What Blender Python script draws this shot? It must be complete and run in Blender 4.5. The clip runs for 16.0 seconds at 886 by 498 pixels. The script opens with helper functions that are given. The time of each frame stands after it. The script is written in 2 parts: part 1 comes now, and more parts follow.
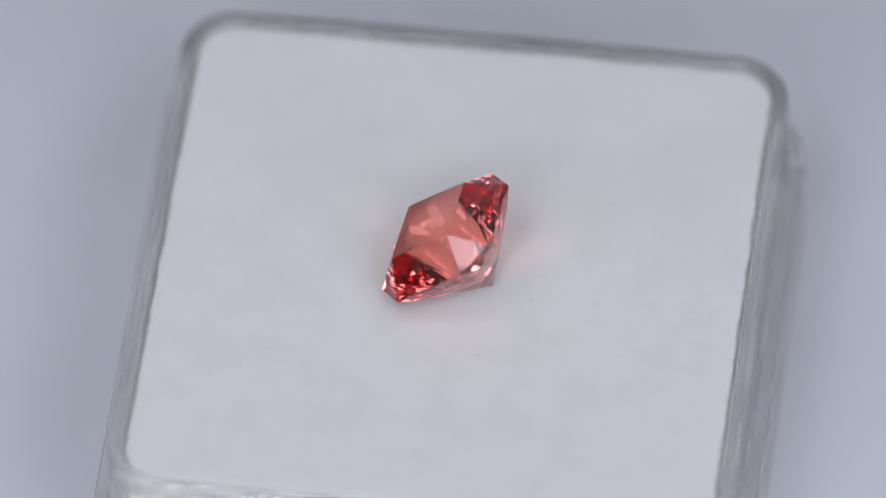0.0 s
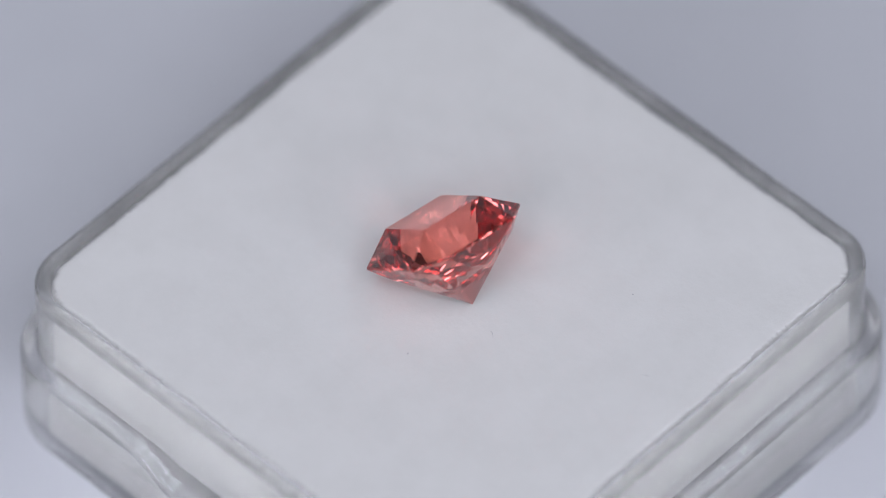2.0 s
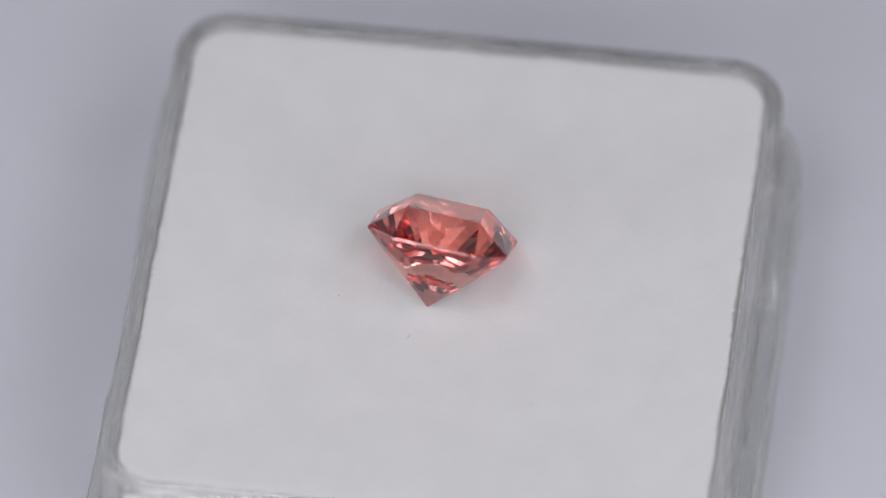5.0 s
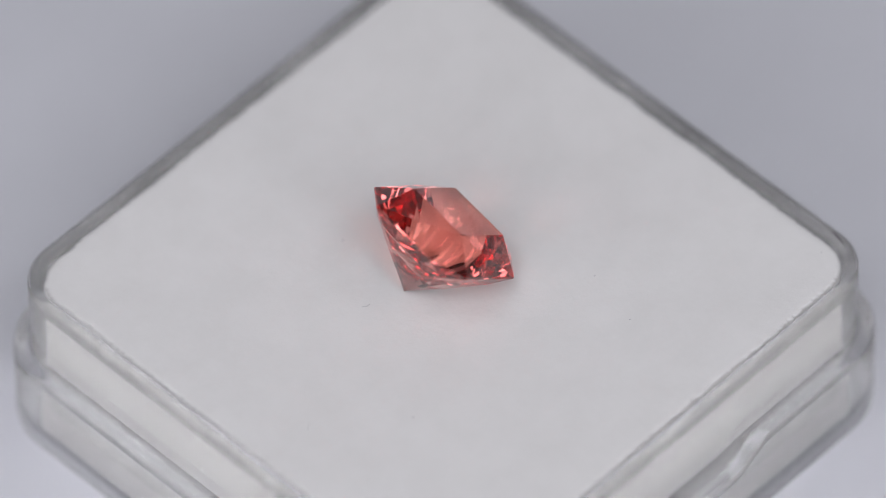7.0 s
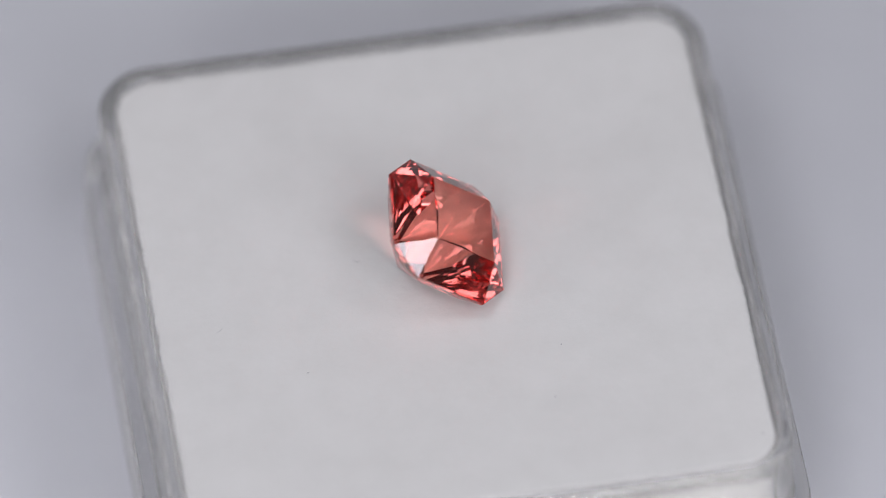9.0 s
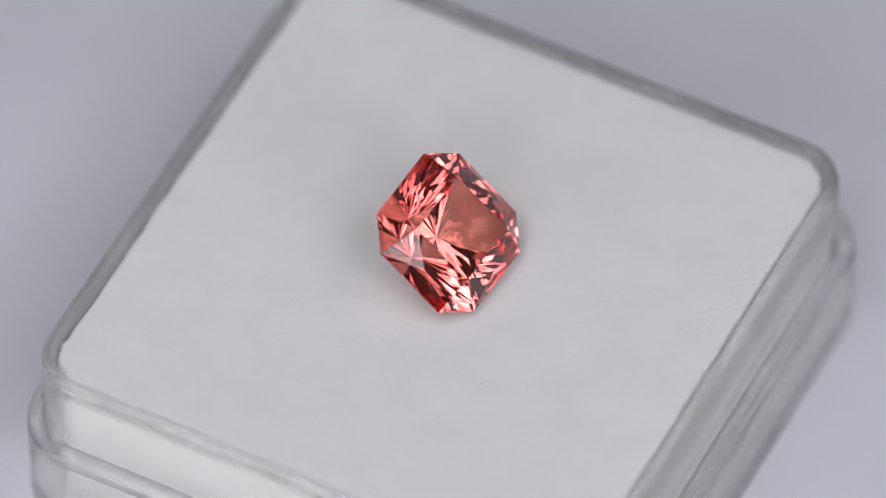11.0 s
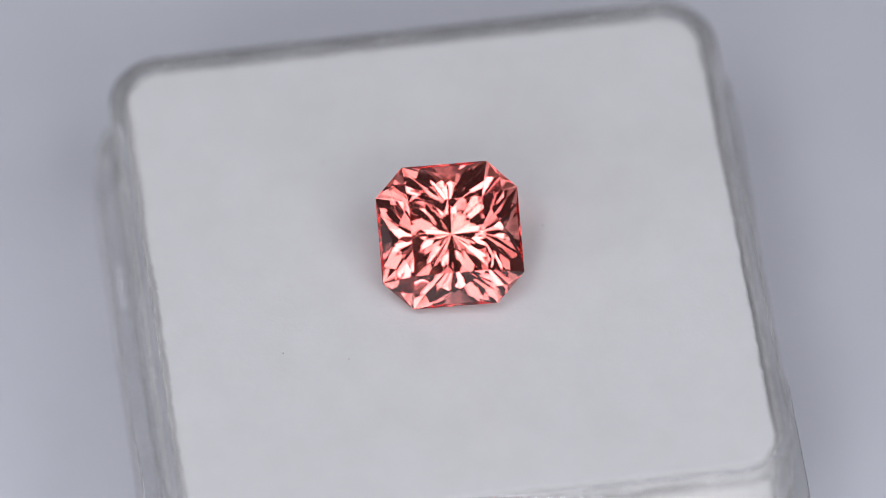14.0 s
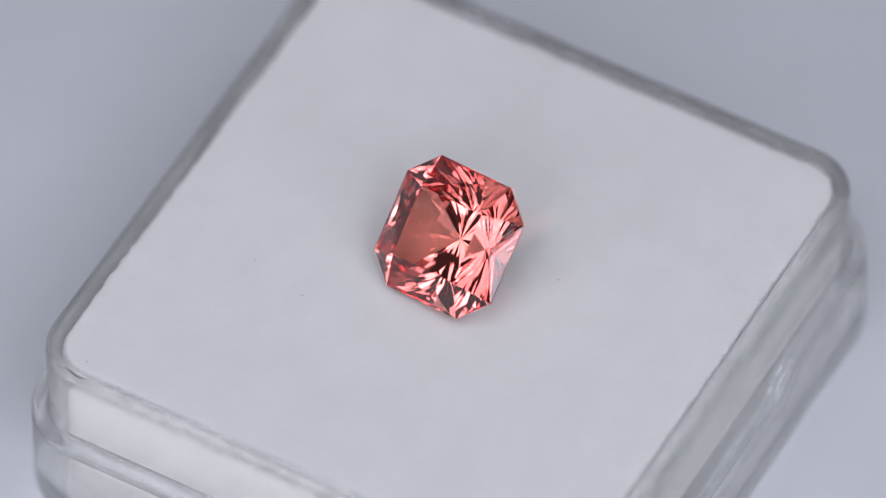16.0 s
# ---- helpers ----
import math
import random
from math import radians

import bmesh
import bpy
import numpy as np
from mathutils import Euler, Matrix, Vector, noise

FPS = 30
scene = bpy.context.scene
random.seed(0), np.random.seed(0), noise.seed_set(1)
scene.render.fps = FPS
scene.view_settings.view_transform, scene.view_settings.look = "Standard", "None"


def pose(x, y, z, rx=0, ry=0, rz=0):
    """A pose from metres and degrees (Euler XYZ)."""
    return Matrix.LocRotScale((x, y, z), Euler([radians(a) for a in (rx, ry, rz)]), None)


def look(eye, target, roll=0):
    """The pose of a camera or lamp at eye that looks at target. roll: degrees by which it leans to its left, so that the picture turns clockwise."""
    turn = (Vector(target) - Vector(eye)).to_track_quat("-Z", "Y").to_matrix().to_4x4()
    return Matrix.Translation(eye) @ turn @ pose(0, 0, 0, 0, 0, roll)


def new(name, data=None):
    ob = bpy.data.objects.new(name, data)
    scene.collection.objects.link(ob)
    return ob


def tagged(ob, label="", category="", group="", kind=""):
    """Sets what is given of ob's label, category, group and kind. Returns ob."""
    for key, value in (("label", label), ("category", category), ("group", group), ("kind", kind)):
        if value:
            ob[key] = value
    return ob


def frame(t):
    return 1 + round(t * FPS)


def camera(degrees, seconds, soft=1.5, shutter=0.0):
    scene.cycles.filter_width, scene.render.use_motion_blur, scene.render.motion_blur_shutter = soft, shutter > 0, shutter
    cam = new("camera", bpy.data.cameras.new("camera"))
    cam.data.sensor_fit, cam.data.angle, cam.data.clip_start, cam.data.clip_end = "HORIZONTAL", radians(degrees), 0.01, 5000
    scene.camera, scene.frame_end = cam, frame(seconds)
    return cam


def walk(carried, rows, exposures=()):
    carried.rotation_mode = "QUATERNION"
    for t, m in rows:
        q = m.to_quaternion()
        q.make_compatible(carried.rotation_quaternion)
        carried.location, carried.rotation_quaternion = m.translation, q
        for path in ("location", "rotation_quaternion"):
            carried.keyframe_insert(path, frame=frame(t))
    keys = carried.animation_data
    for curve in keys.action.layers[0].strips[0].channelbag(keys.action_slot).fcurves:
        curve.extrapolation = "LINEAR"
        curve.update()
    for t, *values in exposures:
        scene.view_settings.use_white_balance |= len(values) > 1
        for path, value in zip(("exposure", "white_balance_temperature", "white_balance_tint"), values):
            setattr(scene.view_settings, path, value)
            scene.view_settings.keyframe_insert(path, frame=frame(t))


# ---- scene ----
# All plan numbers below are in units of U metres: the clear box is 30 mm wide.
U = 2.5962e-5
ELEV = radians(51.4)
RIM = 362 * U              # height of the box's upper rim over the platter
DIST = 17956 * U           # from the lens to the turning axis at rim height
axis_top = Vector((0, 0, RIM))
up_cam = Vector((0, math.sin(ELEV), math.cos(ELEV)))
eye = axis_top + DIST * Vector((0, -math.cos(ELEV), math.sin(ELEV)))
aim = axis_top + U * (-6.3 * Vector((1, 0, 0)) + 35 * up_cam)
cam = camera(5.0, 16.0, soft=0.85)
cam.data.dof.use_dof = True
cam.data.dof.focus_distance = DIST * 0.9963
cam.data.dof.aperture_fstop = 19.0
still = look(eye, aim, roll=-1.1)
tints = [(0, -0.02, 6450, 10), (3, -0.02, 6450, 10), (4.5, -0.02, 6720, 10), (7, -0.02, 6850, 10), (9, -0.02, 6850, 10),
         (11.5, -0.02, 6750, 10), (14, -0.02, 6620, 10), (16, -0.02, 6450, 10)]
walk(cam, [(0, still), (16, still)], tints)

# light bounces many times inside the cut stone
scene.cycles.max_bounces, scene.cycles.glossy_bounces, scene.cycles.transmission_bounces = 24, 20, 24
scene.cycles.caustics_refractive = scene.cycles.caustics_reflective = True
scene.cycles.blur_glossy = 0.0

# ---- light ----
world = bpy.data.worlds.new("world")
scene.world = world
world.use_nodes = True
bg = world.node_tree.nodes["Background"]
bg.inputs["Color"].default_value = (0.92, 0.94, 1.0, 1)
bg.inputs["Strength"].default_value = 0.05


def area_lamp(name, place, target, w, h, watts, colour):
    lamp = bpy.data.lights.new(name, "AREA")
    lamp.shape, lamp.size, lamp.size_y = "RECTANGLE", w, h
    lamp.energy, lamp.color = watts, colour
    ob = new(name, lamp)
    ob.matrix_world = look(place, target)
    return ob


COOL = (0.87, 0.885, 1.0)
# small unseen fill lamps added round the lens, most to its two sides
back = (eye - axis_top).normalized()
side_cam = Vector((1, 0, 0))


def lens_fill(turns, angle, dist, size, watts):
    """Fill lamps at these turns round the lens, tilted off its axis by angle."""
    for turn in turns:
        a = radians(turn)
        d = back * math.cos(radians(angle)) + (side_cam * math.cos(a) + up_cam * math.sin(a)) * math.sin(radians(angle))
        area_lamp("fill_lamp", axis_top + d * dist, axis_top, size, size, watts, COOL)


lens_fill((35, 325), 17, 0.36, 0.058, 0.095)
lens_fill((142, 222), 17, 0.36, 0.068, 0.120)
lens_fill((125, 225), 34, 0.34, 0.120, 0.190)
lens_fill((75,), 9, 0.36, 0.045, 0.050)
lens_fill((0,), 25, 0.34, 0.088, 0.110)
lens_fill((38, 330), 40, 0.34, 0.100, 0.130)
lens_fill((90, 270), 32, 0.34, 0.090, 0.080)
# two low fill lamps, added to brighten the platter's left and front
area_lamp("fill_lamp", axis_top + Vector((-0.82, -0.50, 0.28)) * 0.34, axis_top, 0.10, 0.10, 0.18, COOL)
area_lamp("fill_lamp", axis_top + Vector((0.55, -0.80, 0.30)) * 0.34, axis_top, 0.10, 0.10, 0.05, COOL)


# ---- materials ----
def material(name):
    m = bpy.data.materials.new(name)
    m.use_nodes = True
    t = m.node_tree
    for n in list(t.nodes):
        if n.type != "OUTPUT_MATERIAL":
            t.nodes.remove(n)
    return m, t, t.nodes["Material Output"]


def node(t, kind, **values):
    n = t.nodes.new(kind)
    for key, value in values.items():
        n.inputs[key].default_value = value
    return n


def noise_tex(t, scale, detail=3.0, rough=0.5, stretch=None):
    co = t.nodes.new("ShaderNodeTexCoord")
    n = node(t, "ShaderNodeTexNoise", Scale=scale, Detail=detail, Roughness=rough)
    if stretch:
        mp = node(t, "ShaderNodeMapping", Scale=stretch)
        t.links.new(co.outputs["Object"], mp.inputs["Vector"])
        t.links.new(mp.outputs["Vector"], n.inputs["Vector"])
    else:
        t.links.new(co.outputs["Object"], n.inputs["Vector"])
    return n


def ramp(t, fac, a, b, lo=0.0, hi=1.0):
    r = t.nodes.new("ShaderNodeValToRGB")
    r.color_ramp.elements[0].position, r.color_ramp.elements[0].color = lo, (*a, 1)
    r.color_ramp.elements[1].position, r.color_ramp.elements[1].color = hi, (*b, 1)
    t.links.new(fac, r.inputs["Fac"])
    return r.outputs["Color"]


def bump(t, height, distance, strength=1.0):
    b = node(t, "ShaderNodeBump", Strength=strength, Distance=distance)
    t.links.new(height, b.inputs["Height"])
    return b.outputs["Normal"]


def cut_stone(name, inner, through_colour, rough):
    """Clear coloured crystal: white gloss on its outside, coloured light within."""
    m, t, out = material(name)
    body = node(t, "ShaderNodeBsdfRefraction", Color=(*through_colour, 1), Roughness=rough, IOR=1.76)
    gloss = node(t, "ShaderNodeBsdfGlossy", Roughness=rough)
    share = node(t, "ShaderNodeFresnel", IOR=1.76)
    t.links.new(ramp(t, share.outputs["Fac"], (1, 1, 1), inner, 0.6, 0.98), gloss.inputs["Color"])
    mix = t.nodes.new("ShaderNodeMixShader")
    t.links.new(share.outputs["Fac"], mix.inputs["Fac"])
    t.links.new(body.outputs[0], mix.inputs[1])
    t.links.new(gloss.outputs[0], mix.inputs[2])
    t.links.new(mix.outputs[0], out.inputs["Surface"])
    return m


# the colour deepens with the way through the stone: full under the table, faint in the thin keel
INNER = (0.94, 0.67, 0.665)
STONE = {"table_facet": (0.97, 0.68, 0.62), "crown": (0.955, 0.60, 0.565),
         # culet greyed further, the dark seen in the tip put into its colour
         "pavilion": (0.94, 0.70, 0.65), "culet": (0.74, 0.73, 0.72)}


def plastic_material(name, haze_least, haze_most):
    m, t, out = material(name)
    g = node(t, "ShaderNodeBsdfGlass", Color=(0.978, 0.974, 0.96, 1), Roughness=0.008, IOR=1.5)
    clear = node(t, "ShaderNodeBsdfTransparent", Color=(0.978, 0.974, 0.96, 1))
    mix = node(t, "ShaderNodeMixShader", Fac=0.8)
    n = noise_tex(t, 900, 2.0, 0.5)
    t.links.new(bump(t, n.outputs["Fac"], 2e-5, 0.03), g.inputs["Normal"])
    t.links.new(clear.outputs[0], mix.inputs[1])
    t.links.new(g.outputs[0], mix.inputs[2])
    # streaky diffuse haze: fine scratches, plus light painted in to lift dark plastic
    haze = node(t, "ShaderNodeBsdfDiffuse", Color=(0.82, 0.82, 0.81, 1))
    streak = noise_tex(t, 220, 4.0, 0.6, (1, 1, 3))
    share = t.nodes.new("ShaderNodeMapRange")
    for key, value in (("From Min", 0.35), ("From Max", 0.75), ("To Min", haze_least), ("To Max", haze_most)):
        share.inputs[key].default_value = value
    t.links.new(streak.outputs["Fac"], share.inputs["Value"])
    hazed = t.nodes.new("ShaderNodeMixShader")
    t.links.new(share.outputs["Result"], hazed.inputs["Fac"])
    t.links.new(mix.outputs[0], hazed.inputs[1])
    t.links.new(haze.outputs[0], hazed.inputs[2])
    t.links.new(hazed.outputs[0], out.inputs["Surface"])
    return m


def foam_material():
    m, t, out = material("white_foam")
    p = node(t, "ShaderNodeBsdfPrincipled", Roughness=0.95)
    big = noise_tex(t, 420, 5.0, 0.7)
    fine = noise_tex(t, 2600, 5.0, 0.7)
    t.links.new(ramp(t, big.outputs["Fac"], (0.615, 0.615, 0.60), (0.65, 0.65, 0.637), 0.3, 0.7), p.inputs["Base Color"])
    t.links.new(bump(t, fine.outputs["Fac"], 4e-5, 0.5), p.inputs["Normal"])
    t.links.new(p.outputs[0], out.inputs["Surface"])
    return m


def platter_material():
    m, t, out = material("white_acrylic")
    p = node(t, "ShaderNodeBsdfPrincipled", Roughness=0.35)
    n = noise_tex(t, 60, 4.0, 0.6)
    t.links.new(ramp(t, n.outputs["Fac"], (0.54, 0.553, 0.583), (0.58, 0.593, 0.623), 0.3, 0.7), p.inputs["Base Color"])
    t.links.new(p.outputs[0], out.inputs["Surface"])
    return m


def plain_material(name, a, b, rough, scale):
    m, t, out = material(name)
    p = node(t, "ShaderNodeBsdfPrincipled", Roughness=rough)
    n = noise_tex(t, scale, 4.0, 0.6)
    t.links.new(ramp(t, n.outputs["Fac"], a, b, 0.3, 0.7), p.inputs["Base Color"])
    t.links.new(p.outputs[0], out.inputs["Surface"])
    return m


def girdle_material():
    return cut_stone("ground_girdle", (0.90, 0.55, 0.53), (0.92, 0.62, 0.58), 0.15)


GEM = {name: cut_stone("peach_red_stone_" + name, INNER, colour, 0.0) for name, colour in STONE.items()}
GIRDLE = girdle_material()
PLASTIC = plastic_material("clear_polystyrene", 0.03, 0.09)
# more of the same haze, painted in to lighten the rim's lip
HAZED = plastic_material("hazed_polystyrene", 0.06, 0.20)
FOAM = foam_material()
PLATTER = platter_material()
TABLE = plain_material("white_desk", (0.56, 0.57, 0.59), (0.61, 0.62, 0.64), 0.6, 12)
LINT = plain_material("grey_lint", (0.30, 0.30, 0.31), (0.42, 0.42, 0.44), 0.9, 900)


def finish(name, bm, mat, smooth=False, parent=None, label=""):
    bmesh.ops.recalc_face_normals(bm, faces=bm.faces)
    me = bpy.data.meshes.new(name)
    bm.to_mesh(me)
    bm.free()
    for p in me.polygons:
        p.use_smooth = smooth
    me.materials.append(mat)
    ob = new(name, me)
    if parent:
        ob.parent = parent
    if label:
        ob["label"] = label
    return ob


def split(name, bm, keep, mat, parent, smooth=False):
    """Links the faces of bm for which keep(face) holds as one part; their turning stays as it is in the whole."""
    me = bpy.data.meshes.new(name)
    ids, verts, faces = {}, [], []
    for f in bm.faces:
        if keep(f):
            row = []
            for v in f.verts:
                if v.index not in ids:
                    ids[v.index] = len(verts)
                    verts.append(tuple(v.co))
                row.append(ids[v.index])
            faces.append(row)
    me.from_pydata(verts, [], faces)
    for p in me.polygons:
        p.use_smooth = smooth
    me.materials.append(mat)
    ob = new(name, me)
    ob.parent = parent
    return ob


# ---- outlines of a rounded square ----
STEPS = sorted({k * s / 100 for k in (-1, 1) for s in (0, 12, 21, 23, 25, 27, 29, 31, 33, 35, 37, 39, 41, 45, 60, 80, 100)})


def rounded_square(half, r, per_corner=14):
    pts = []
    flat = half - r
    for k in range(4):
        ca, sa = round(math.cos(k * math.pi / 2)), round(math.sin(k * math.pi / 2))
        side = [(half, s * 578) for s in STEPS if abs(s * 578) < flat - 4]
        side = [(half, -flat)] + side + [(half, flat)]
        for i in range(1, per_corner):
            a = math.pi / 2 * i / per_corner
            side.append((flat + r * math.cos(a), flat + r * math.sin(a)))
        pts += [(ca * x - sa * y, sa * x + ca * y) for x, y in side]
    return pts


# the box sits a little off the turning axis
BOX_C = (9, -1)


def ring_surface(bm, profile, shift=None):
    """Closed profile of (half, radius, z) swept round the rounded square."""
    loops = []
    for half, r, z in profile:
        loop = []
        for x, y in rounded_square(half, r):
            zz = shift(x, y, z, half) if shift else z
            loop.append(bm.verts.new(((x + BOX_C[0]) * U, (y + BOX_C[1]) * U, RIM + zz * U)))
        loops.append(loop)
    n = len(loops[0])
    for a, b in zip(loops, loops[1:]):
        for i in range(n):
            bm.faces.new((a[i], a[(i + 1) % n], b[(i + 1) % n], b[i]))
    return loops


def ledge_shift(x, y, z, half):
    """The ledge drops in the middle of two opposite sides, where a thumb opens the box."""
    if half < 552 or z < -240 or abs(y) < 500:
        return z
    d = abs(x)
    k = min(1, max(0, (232 - d) / 100))
    return z - 45 * k * k * (3 - 2 * k)


def build_box():
    bm = bmesh.new()
    prof = [(522, 72, -340), (523, 73, -40), (524, 74, -8), (525, 75, -1), (527, 77, 2.5), (531, 81, 4), (542, 92, 4),
            (546, 96, 2), (549, 99, -3), (550, 100, -10), (550, 100, -153), (552, 102, -161), (557, 107, -164),
            (570, 120, -165), (577, 127, -167), (581, 131, -172), (582, 132, -180), (584, 134, -352), (583, 133, -358),
            (579, 129, -361), (570, 120, -362)]
    loops = ring_surface(bm, prof, ledge_shift)
    bm.faces.new(loops[0])
    bm.faces.new(list(reversed(loops[-1])))
    bmesh.ops.recalc_face_normals(bm, faces=bm.faces)
    bm.verts.index_update()
    bm.faces.index_update()
    box = new("gem_box")

    per_loop = len(loops[0])

    def level(f):
        k = f.index // per_loop
        return "rim" if 0 < k < 8 else "wall" if k < 10 else "skirt" if k < len(prof) - 1 else "floor_plate"

    for name in ("rim", "wall", "skirt", "floor_plate"):
        pane = split(name, bm, lambda f: level(f) == name, HAZED if name == "rim" else PLASTIC, box, smooth=name != "floor_plate")
        pane.visible_shadow = name == "rim"
    bm.free()
    return box


gem_box = build_box()
tagged(gem_box, "small square clear plastic box with rounded rim on turntable", "display box")


def build_foam():
    """A pad with a soft, slightly frayed upper edge."""
    bm = bmesh.new()
    base = []
    for (x0, y0), (x1, y1) in zip(rounded_square(519, 69), rounded_square(519, 69)[1:] + rounded_square(519, 69)[:1]):
        n = max(1, round(math.hypot(x1 - x0, y1 - y0) / 3))
        base += [(x0 + (x1 - x0) * i / n, y0 + (y1 - y0) * i / n) for i in range(n)]
    rings = [519, 519, 519, 518, 516, 512] + [502 - 24 * i for i in range(20)]
    zs = [-338, -26, -12, -7.5, -5.2, -4.4] + [-4.0 - 3.5 * min(1, i / 8) for i in range(20)]
    loops = []
    for k, (h, z) in enumerate(zip(rings, zs)):
        loop = []
        for x, y in base:
            q = Vector((x * 0.045, y * 0.045, 7.0))
            fray = noise.noise(q) * 2.5 + noise.noise(q * 3) * 2.5 + noise.noise(q * 7) * 2.5 + noise.noise(q * 0.2) * 3 - 1
            out_by = (h + (0, 0, 0.6, 1, 0.7, 0.2, 0)[min(k, 6)] * fray) / 519
            x, y = x * out_by, y * out_by
            zz = z
            if k > 2:
                zz += min(0.6, h / 400) * noise.noise(Vector((x * 0.02, y * 0.02, 3.0)))
            if k == 3:
                zz += 0.2 * fray
            loop.append(bm.verts.new(((x + BOX_C[0]) * U, (y + BOX_C[1]) * U, RIM + zz * U)))
        loops.append(loop)
    n = len(loops[0])
    for a, b in zip(loops, loops[1:]):
        for i in range(n):
            bm.faces.new((a[i], a[(i + 1) % n], b[(i + 1) % n], b[i]))
    bm.faces.new(loops[0])
    bm.faces.new(list(reversed(loops[-1])))
    return finish("foam_pad", bm, FOAM, smooth=True)


foam_pad = tagged(build_foam(), "white fine-celled foam pad filling the clear plastic box", "foam pad")


# ---- the gemstone ----
GEM_C = Vector((-1.5, -6.3, 95.5))
GEM_N = Vector((-0.639, 0.128, 0.758)).normalized()
GEM_A = Vector((0.762, -0.025, 0.647))
GEM_A = (GEM_A - GEM_N * GEM_A.dot(GEM_N)).normalized()
GEM_B = GEM_N.cross(GEM_A)


def girdle_radius(phi):
    """Distance from the middle to the cut-cornered square outline in the direction phi."""
    c, s = abs(math.cos(phi)), abs(math.sin(phi))
    return min(125.5 / max(c, s), 200.5 / (c + s))


def build_gem():
    pts = [(a * 65, b * 65, 48) for a in (-1, 1) for b in (-1, 1)]
    for a, b in ((1, 0), (-1, 0), (0, 1), (0, -1)):
        pts.append((a * 101, b * 101, 25.5))
    for a in (-1, 1):
        for b in (-1, 1):
            for h in (1.2, -2.8):
                pts += [(a * 125.5, b * 75, h), (a * 75, b * 125.5, h)]
    # pavilion tiers: share of the radius, depth, half-step turn, share of the square outline
    for k, h, turn, square in ((0.33, -96.5, 0.5, 0.0), (0.495, -77, 0.0, 0.3), (0.67, -55, 0.5, 0.6), (0.85, -31, 0.0, 1.0)):
        for i in range(16):
            phi = math.pi / 8 * (i + turn)
            r = k * (square * girdle_radius(phi) + (1 - square) * 128)
            pts.append((r * math.cos(phi), r * math.sin(phi), h + random.uniform(-0.25, 0.25)))
    pts.append((0, 0, -135))
    bm = bmesh.new()
    for a, b, h in pts:
        p = GEM_C + GEM_A * a + GEM_B * b + GEM_N * h
        bm.verts.new((p.x * U, p.y * U, RIM + p.z * U))
    bmesh.ops.convex_hull(bm, input=bm.verts[:])
    bmesh.ops.delete(bm, geom=[v for v in bm.verts if not v.link_faces], context="VERTS")
    bmesh.ops.dissolve_limit(bm, angle_limit=radians(0.3), verts=bm.verts[:], edges=bm.edges[:])
    bmesh.ops.recalc_face_normals(bm, faces=bm.faces)
    bm.verts.index_update()
    bm.normal_update()
    gem = new("gemstone")
    middle = GEM_C * U + axis_top

    def kind_of(f):
        h = f.normal.dot(GEM_N)
        if h < -0.1:
            top = max((v.co - middle).dot(GEM_N) for v in f.verts) / U
            return "culet" if top < -95 else "pavilion"
        return "table_facet" if h > 0.99 else "crown" if h > 0.1 else "girdle"

    for name in ("table_facet", "crown", "girdle", "pavilion", "culet"):
        split(name, bm, lambda f: kind_of(f) == name, GIRDLE if name == "girdle" else GEM[name], gem)
    bm.free()
    return gem


gemstone = tagged(build_gem(), "faceted peach-red gemstone with a cut-cornered square outline, tilted on white foam", "gemstone")


# ---- lint and specks on the foam ----
def fibre(points, r):
    bm = bmesh.new()
    loops = []
    for k, p in enumerate(points):
        q = points[min(k + 1, len(points) - 1)]
        o = points[max(k - 1, 0)]
        d = (Vector(q) - Vector(o)).normalized()
        n = Vector((-d.y, d.x, 0)).normalized()
        rr = r * (0.5 if k in (0, len(points) - 1) else 1)
        loops.append([bm.verts.new((Vector(p) + rr * (n * math.cos(a) + Vector((0, 0, 1)) * math.sin(a))) * U + axis_top)
                      for a in (i * math.pi / 3 for i in range(6))])
    for a, b in zip(loops, loops[1:]):
        for i in range(6):
            bm.faces.new((a[i], a[(i + 1) % 6], b[(i + 1) % 6], b[i]))
    bm.faces.new(loops[0])
    bm.faces.new(list(reversed(loops[-1])))
    return finish("lint_fibre", bm, LINT, smooth=True)


def speck(x, y, r, z=-6):
    bm = bmesh.new()
    bmesh.ops.create_icosphere(bm, subdivisions=2, radius=r)
    for v in bm.verts:
        k = 1 + 0.35 * noise.noise(v.co * (1.3 / r) + Vector((x, y, 0)))
        v.co = Vector((v.co.x * k * 1.3 + x, v.co.y * k + y, v.co.z * k * 0.6 + z)) * U + axis_top
    return finish("dust_speck", bm, LINT, smooth=True)


LINTS = []
LINTS.append(tagged(speck(366, 415, 1.25), "tiny dark dust speck on the white foam pad", "dust speck", "specks on the foam"))
LINTS.append(tagged(speck(-143, 310, 1.25), "tiny dark dust speck on the white foam pad", "dust speck", "specks on the foam"))
LINTS.append(tagged(speck(277, 185, 1.25), "tiny dark dust speck on the white foam pad", "dust speck", "specks on the foam"))
LINTS.append(tagged(speck(-172, 197, 1.25), "tiny dark dust speck on the white foam pad", "dust speck", "specks on the foam"))
LINTS.append(tagged(speck(78, -182, 1.25), "tiny dark dust speck on the white foam pad", "dust speck", "specks on the foam"))
LINTS.append(tagged(fibre([(506, -377, -6), (511, -370, -6), (515, -363, -6), (514, -359, -6)], 0.55), "short thin grey lint fibre on white foam", "lint fibre", "fibres on the foam"))
LINTS.append(tagged(fibre([(412, 63, -6), (418, 68, -6), (423, 70, -6)], 0.55), "short thin grey lint fibre on white foam", "lint fibre", "fibres on the foam"))
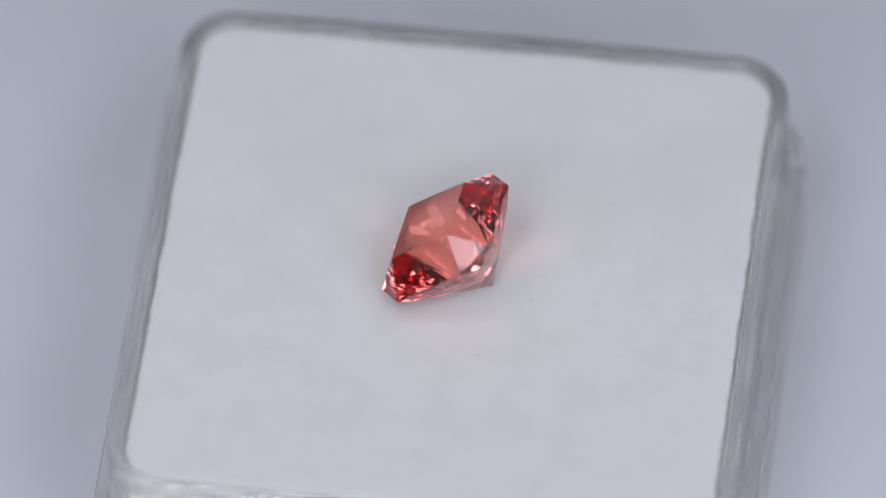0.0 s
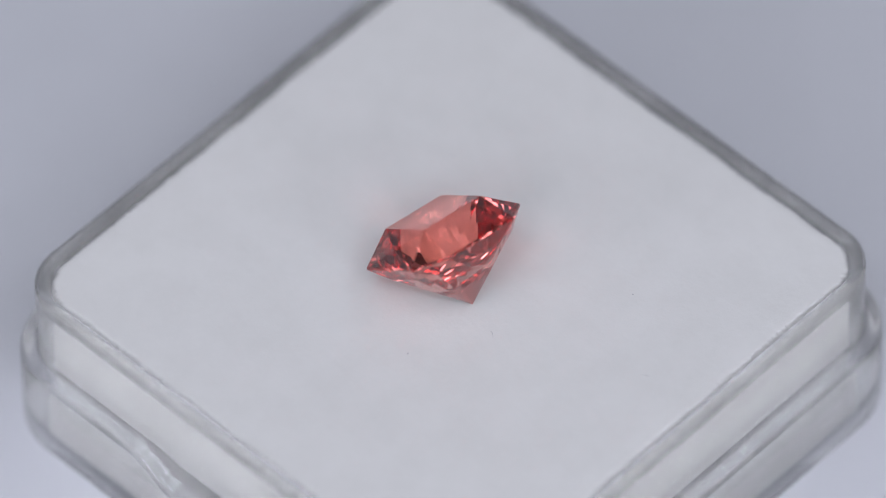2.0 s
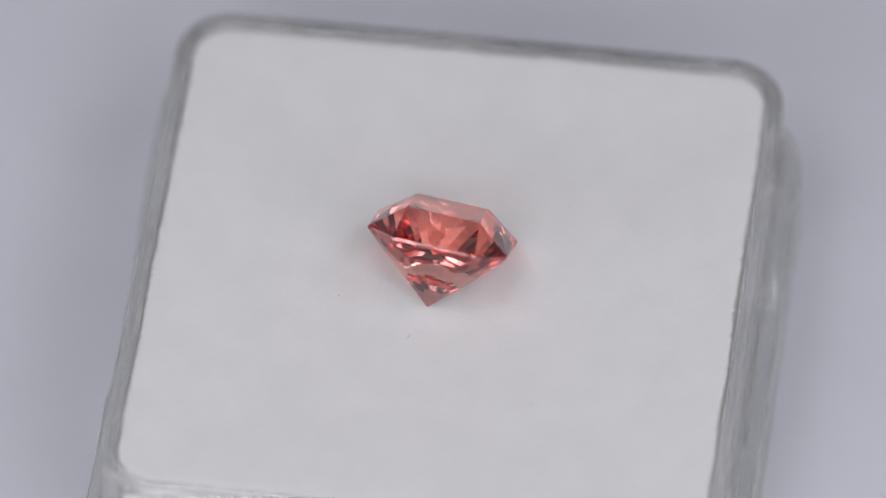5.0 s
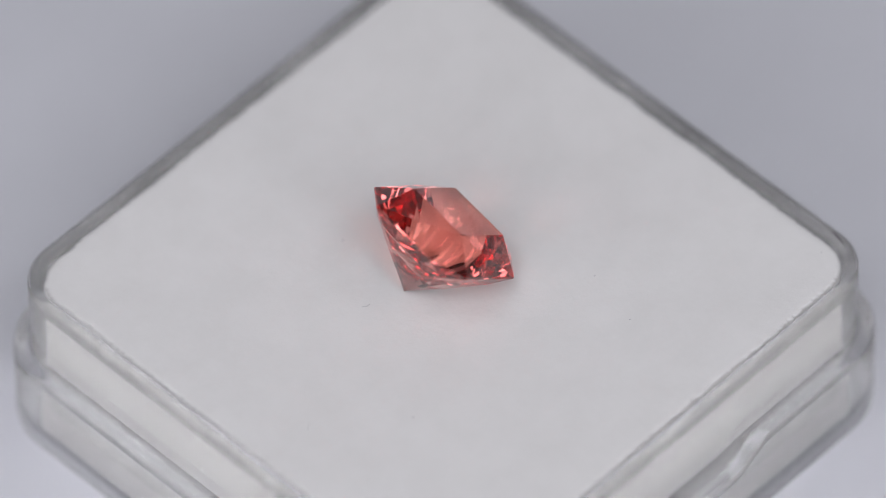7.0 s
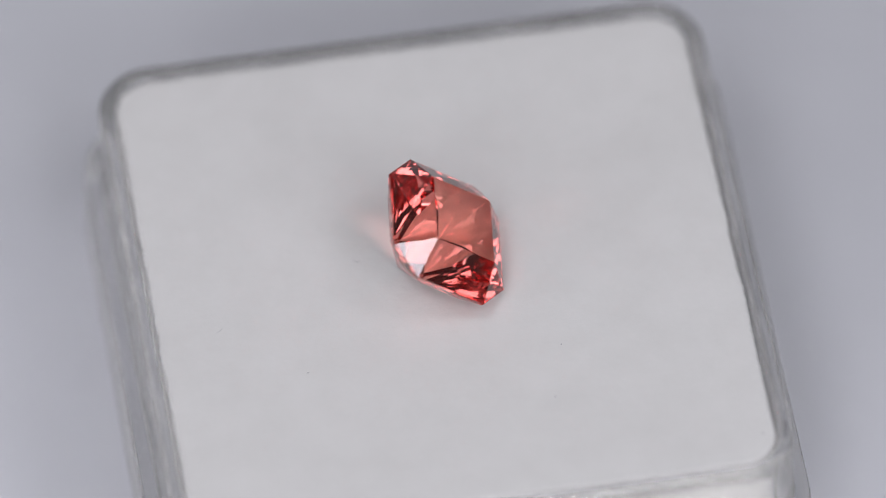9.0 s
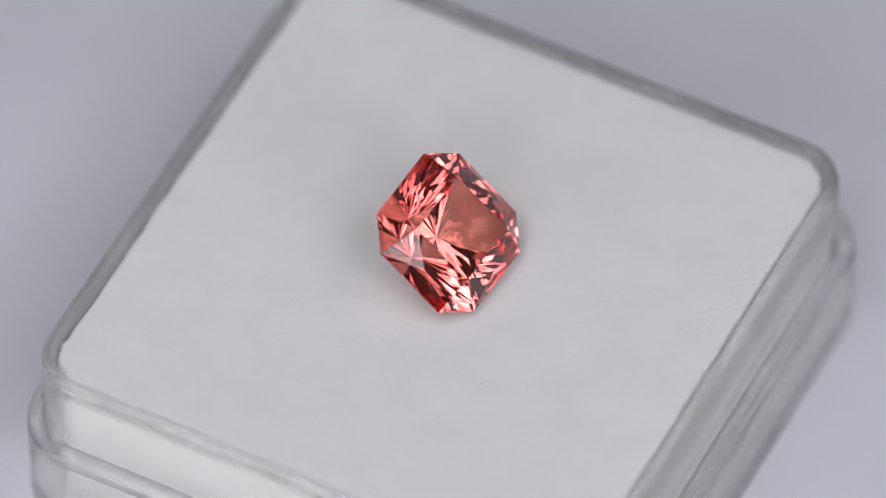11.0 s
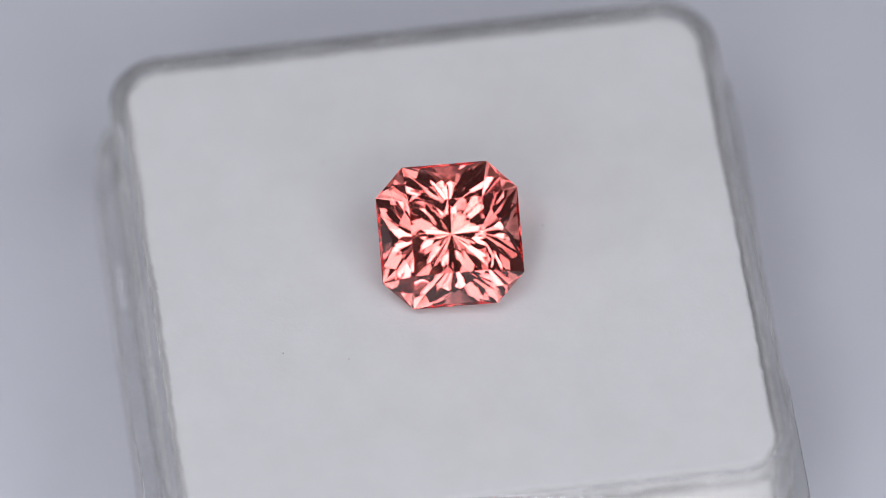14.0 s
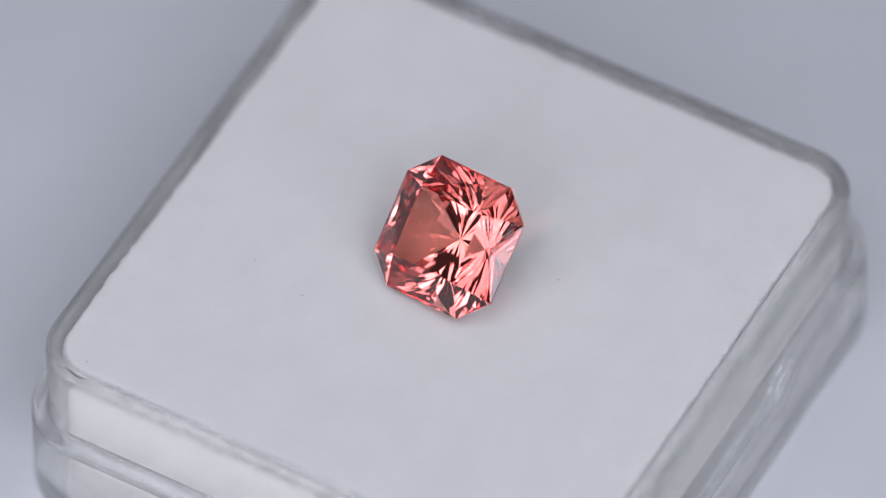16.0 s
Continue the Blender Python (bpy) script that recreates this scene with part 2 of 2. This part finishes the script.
LINTS.append(tagged(fibre([(149, -46, -6), (155, -47, -6), (161, -52, -6)], 0.55), "short thin grey lint fibre on white foam", "lint fibre", "fibres on the foam"))
LINTS.append(tagged(fibre([(133, 482, -6), (119, 479, -6), (120, 469, -6), (113, 463, -6), (100, 466, -6)], 0.55), "short thin grey lint fibre on white foam", "lint fibre", "fibres on the foam"))
LINTS.append(tagged(speck(-486, 453, 1.25, -4), "tiny dark dust speck on the white foam pad", "dust speck", "specks on the foam"))
for x, y, z, r in ((558, 464, -85, 1.8), (17, -551, -54, 1.3), (-538, 476, -17, 1.5), (162, -542, 4, 1.5)):
    LINTS.append(tagged(speck(x, y, r, z), "tiny dark dust speck on the clear plastic box", "dust speck", "specks on the box"))


SCUFF = plain_material("dark_scuff", (0.03, 0.03, 0.03), (0.07, 0.04, 0.07), 0.8, 900)
scuff = fibre([(-528, 436, 4.5), (-528, 448, 4.5), (-524, 462, 4.5), (-521, 474, 4.5)], 1.4)
scuff.name = "scuff_mark"
scuff.data.materials[0] = SCUFF
scuff.parent = gem_box
scuff["label"] = "short dark scuff on the clear rim"


# ---- platter and surroundings ----
def disc(name, rings, mat, n=128):
    bm = bmesh.new()
    loops = [[bm.verts.new((r * math.cos(2 * math.pi * i / n), r * math.sin(2 * math.pi * i / n), z)) for i in range(n)] for r, z in rings]
    for a, b in zip(loops, loops[1:]):
        for i in range(n):
            bm.faces.new((a[i], a[(i + 1) % n], b[(i + 1) % n], b[i]))
    bm.faces.new(loops[0])
    bm.faces.new(list(reversed(loops[-1])))
    return finish(name, bm, mat, smooth=False)


platter = tagged(disc("turntable", [(0.078, -0.018), (0.080, -0.016), (0.080, -0.001), (0.079, 0.0)], PLATTER),
                 "round white turntable with a smooth satin top", "turntable")
# unseen desk, added and kept white to bounce light from low down
bm = bmesh.new()
bmesh.ops.create_grid(bm, x_segments=8, y_segments=8, size=0.75)
ground = tagged(finish("ground", bm, TABLE), "unseen plain white desk added under the turntable", "desk", kind="structure")
ground.location.z = -0.018


WALL = plain_material("white_wall", (0.70, 0.71, 0.73), (0.76, 0.76, 0.78), 0.9, 6)


DIM = plain_material("grey_wall", (0.24, 0.24, 0.25), (0.29, 0.29, 0.30), 0.9, 6)


def wall(name, x0, x1, y0, y1, z0=-0.018, z1=0.5, mat=WALL):
    bm = bmesh.new()
    bmesh.ops.create_cube(bm, size=1.0)
    for v in bm.verts:
        v.co = Vector(((x0 + x1) / 2 + v.co.x * (x1 - x0), (y0 + y1) / 2 + v.co.y * (y1 - y0), (z0 + z1) / 2 + v.co.z * (z1 - z0)))
    return tagged(finish(name, bm, mat), "unseen plain wall added to shape the light", "wall", kind="structure")


# unseen walls added to shape light: white back one bounces, grey sides stay dark
wall("bounce_wall_back", -0.60, 0.60, 0.33, 0.34)
wall("dim_wall_left", -0.61, -0.60, -0.65, 0.34, mat=DIM)
wall("dim_wall_right", 0.60, 0.61, -0.65, 0.34, mat=DIM)


# ---- motion ----
def heading(t):
    """Degrees turned by the platter, which runs a touch unevenly."""
    drift = np.interp(t, (0, 3, 4.6, 7, 9, 12.5, 14.5, 16), (0.0, 0.3, 0.8, 0.6, 0.2, 0.0, -0.4, -1.0))
    return -8.1 - 18.2 * t + float(drift)


def motions():
    rows = [(t, pose(0, 0, 0, 0, 0, heading(t))) for t in range(17)]
    for thing in (platter, gem_box, foam_pad, gemstone, *LINTS):
        walk(thing, rows)


motions()
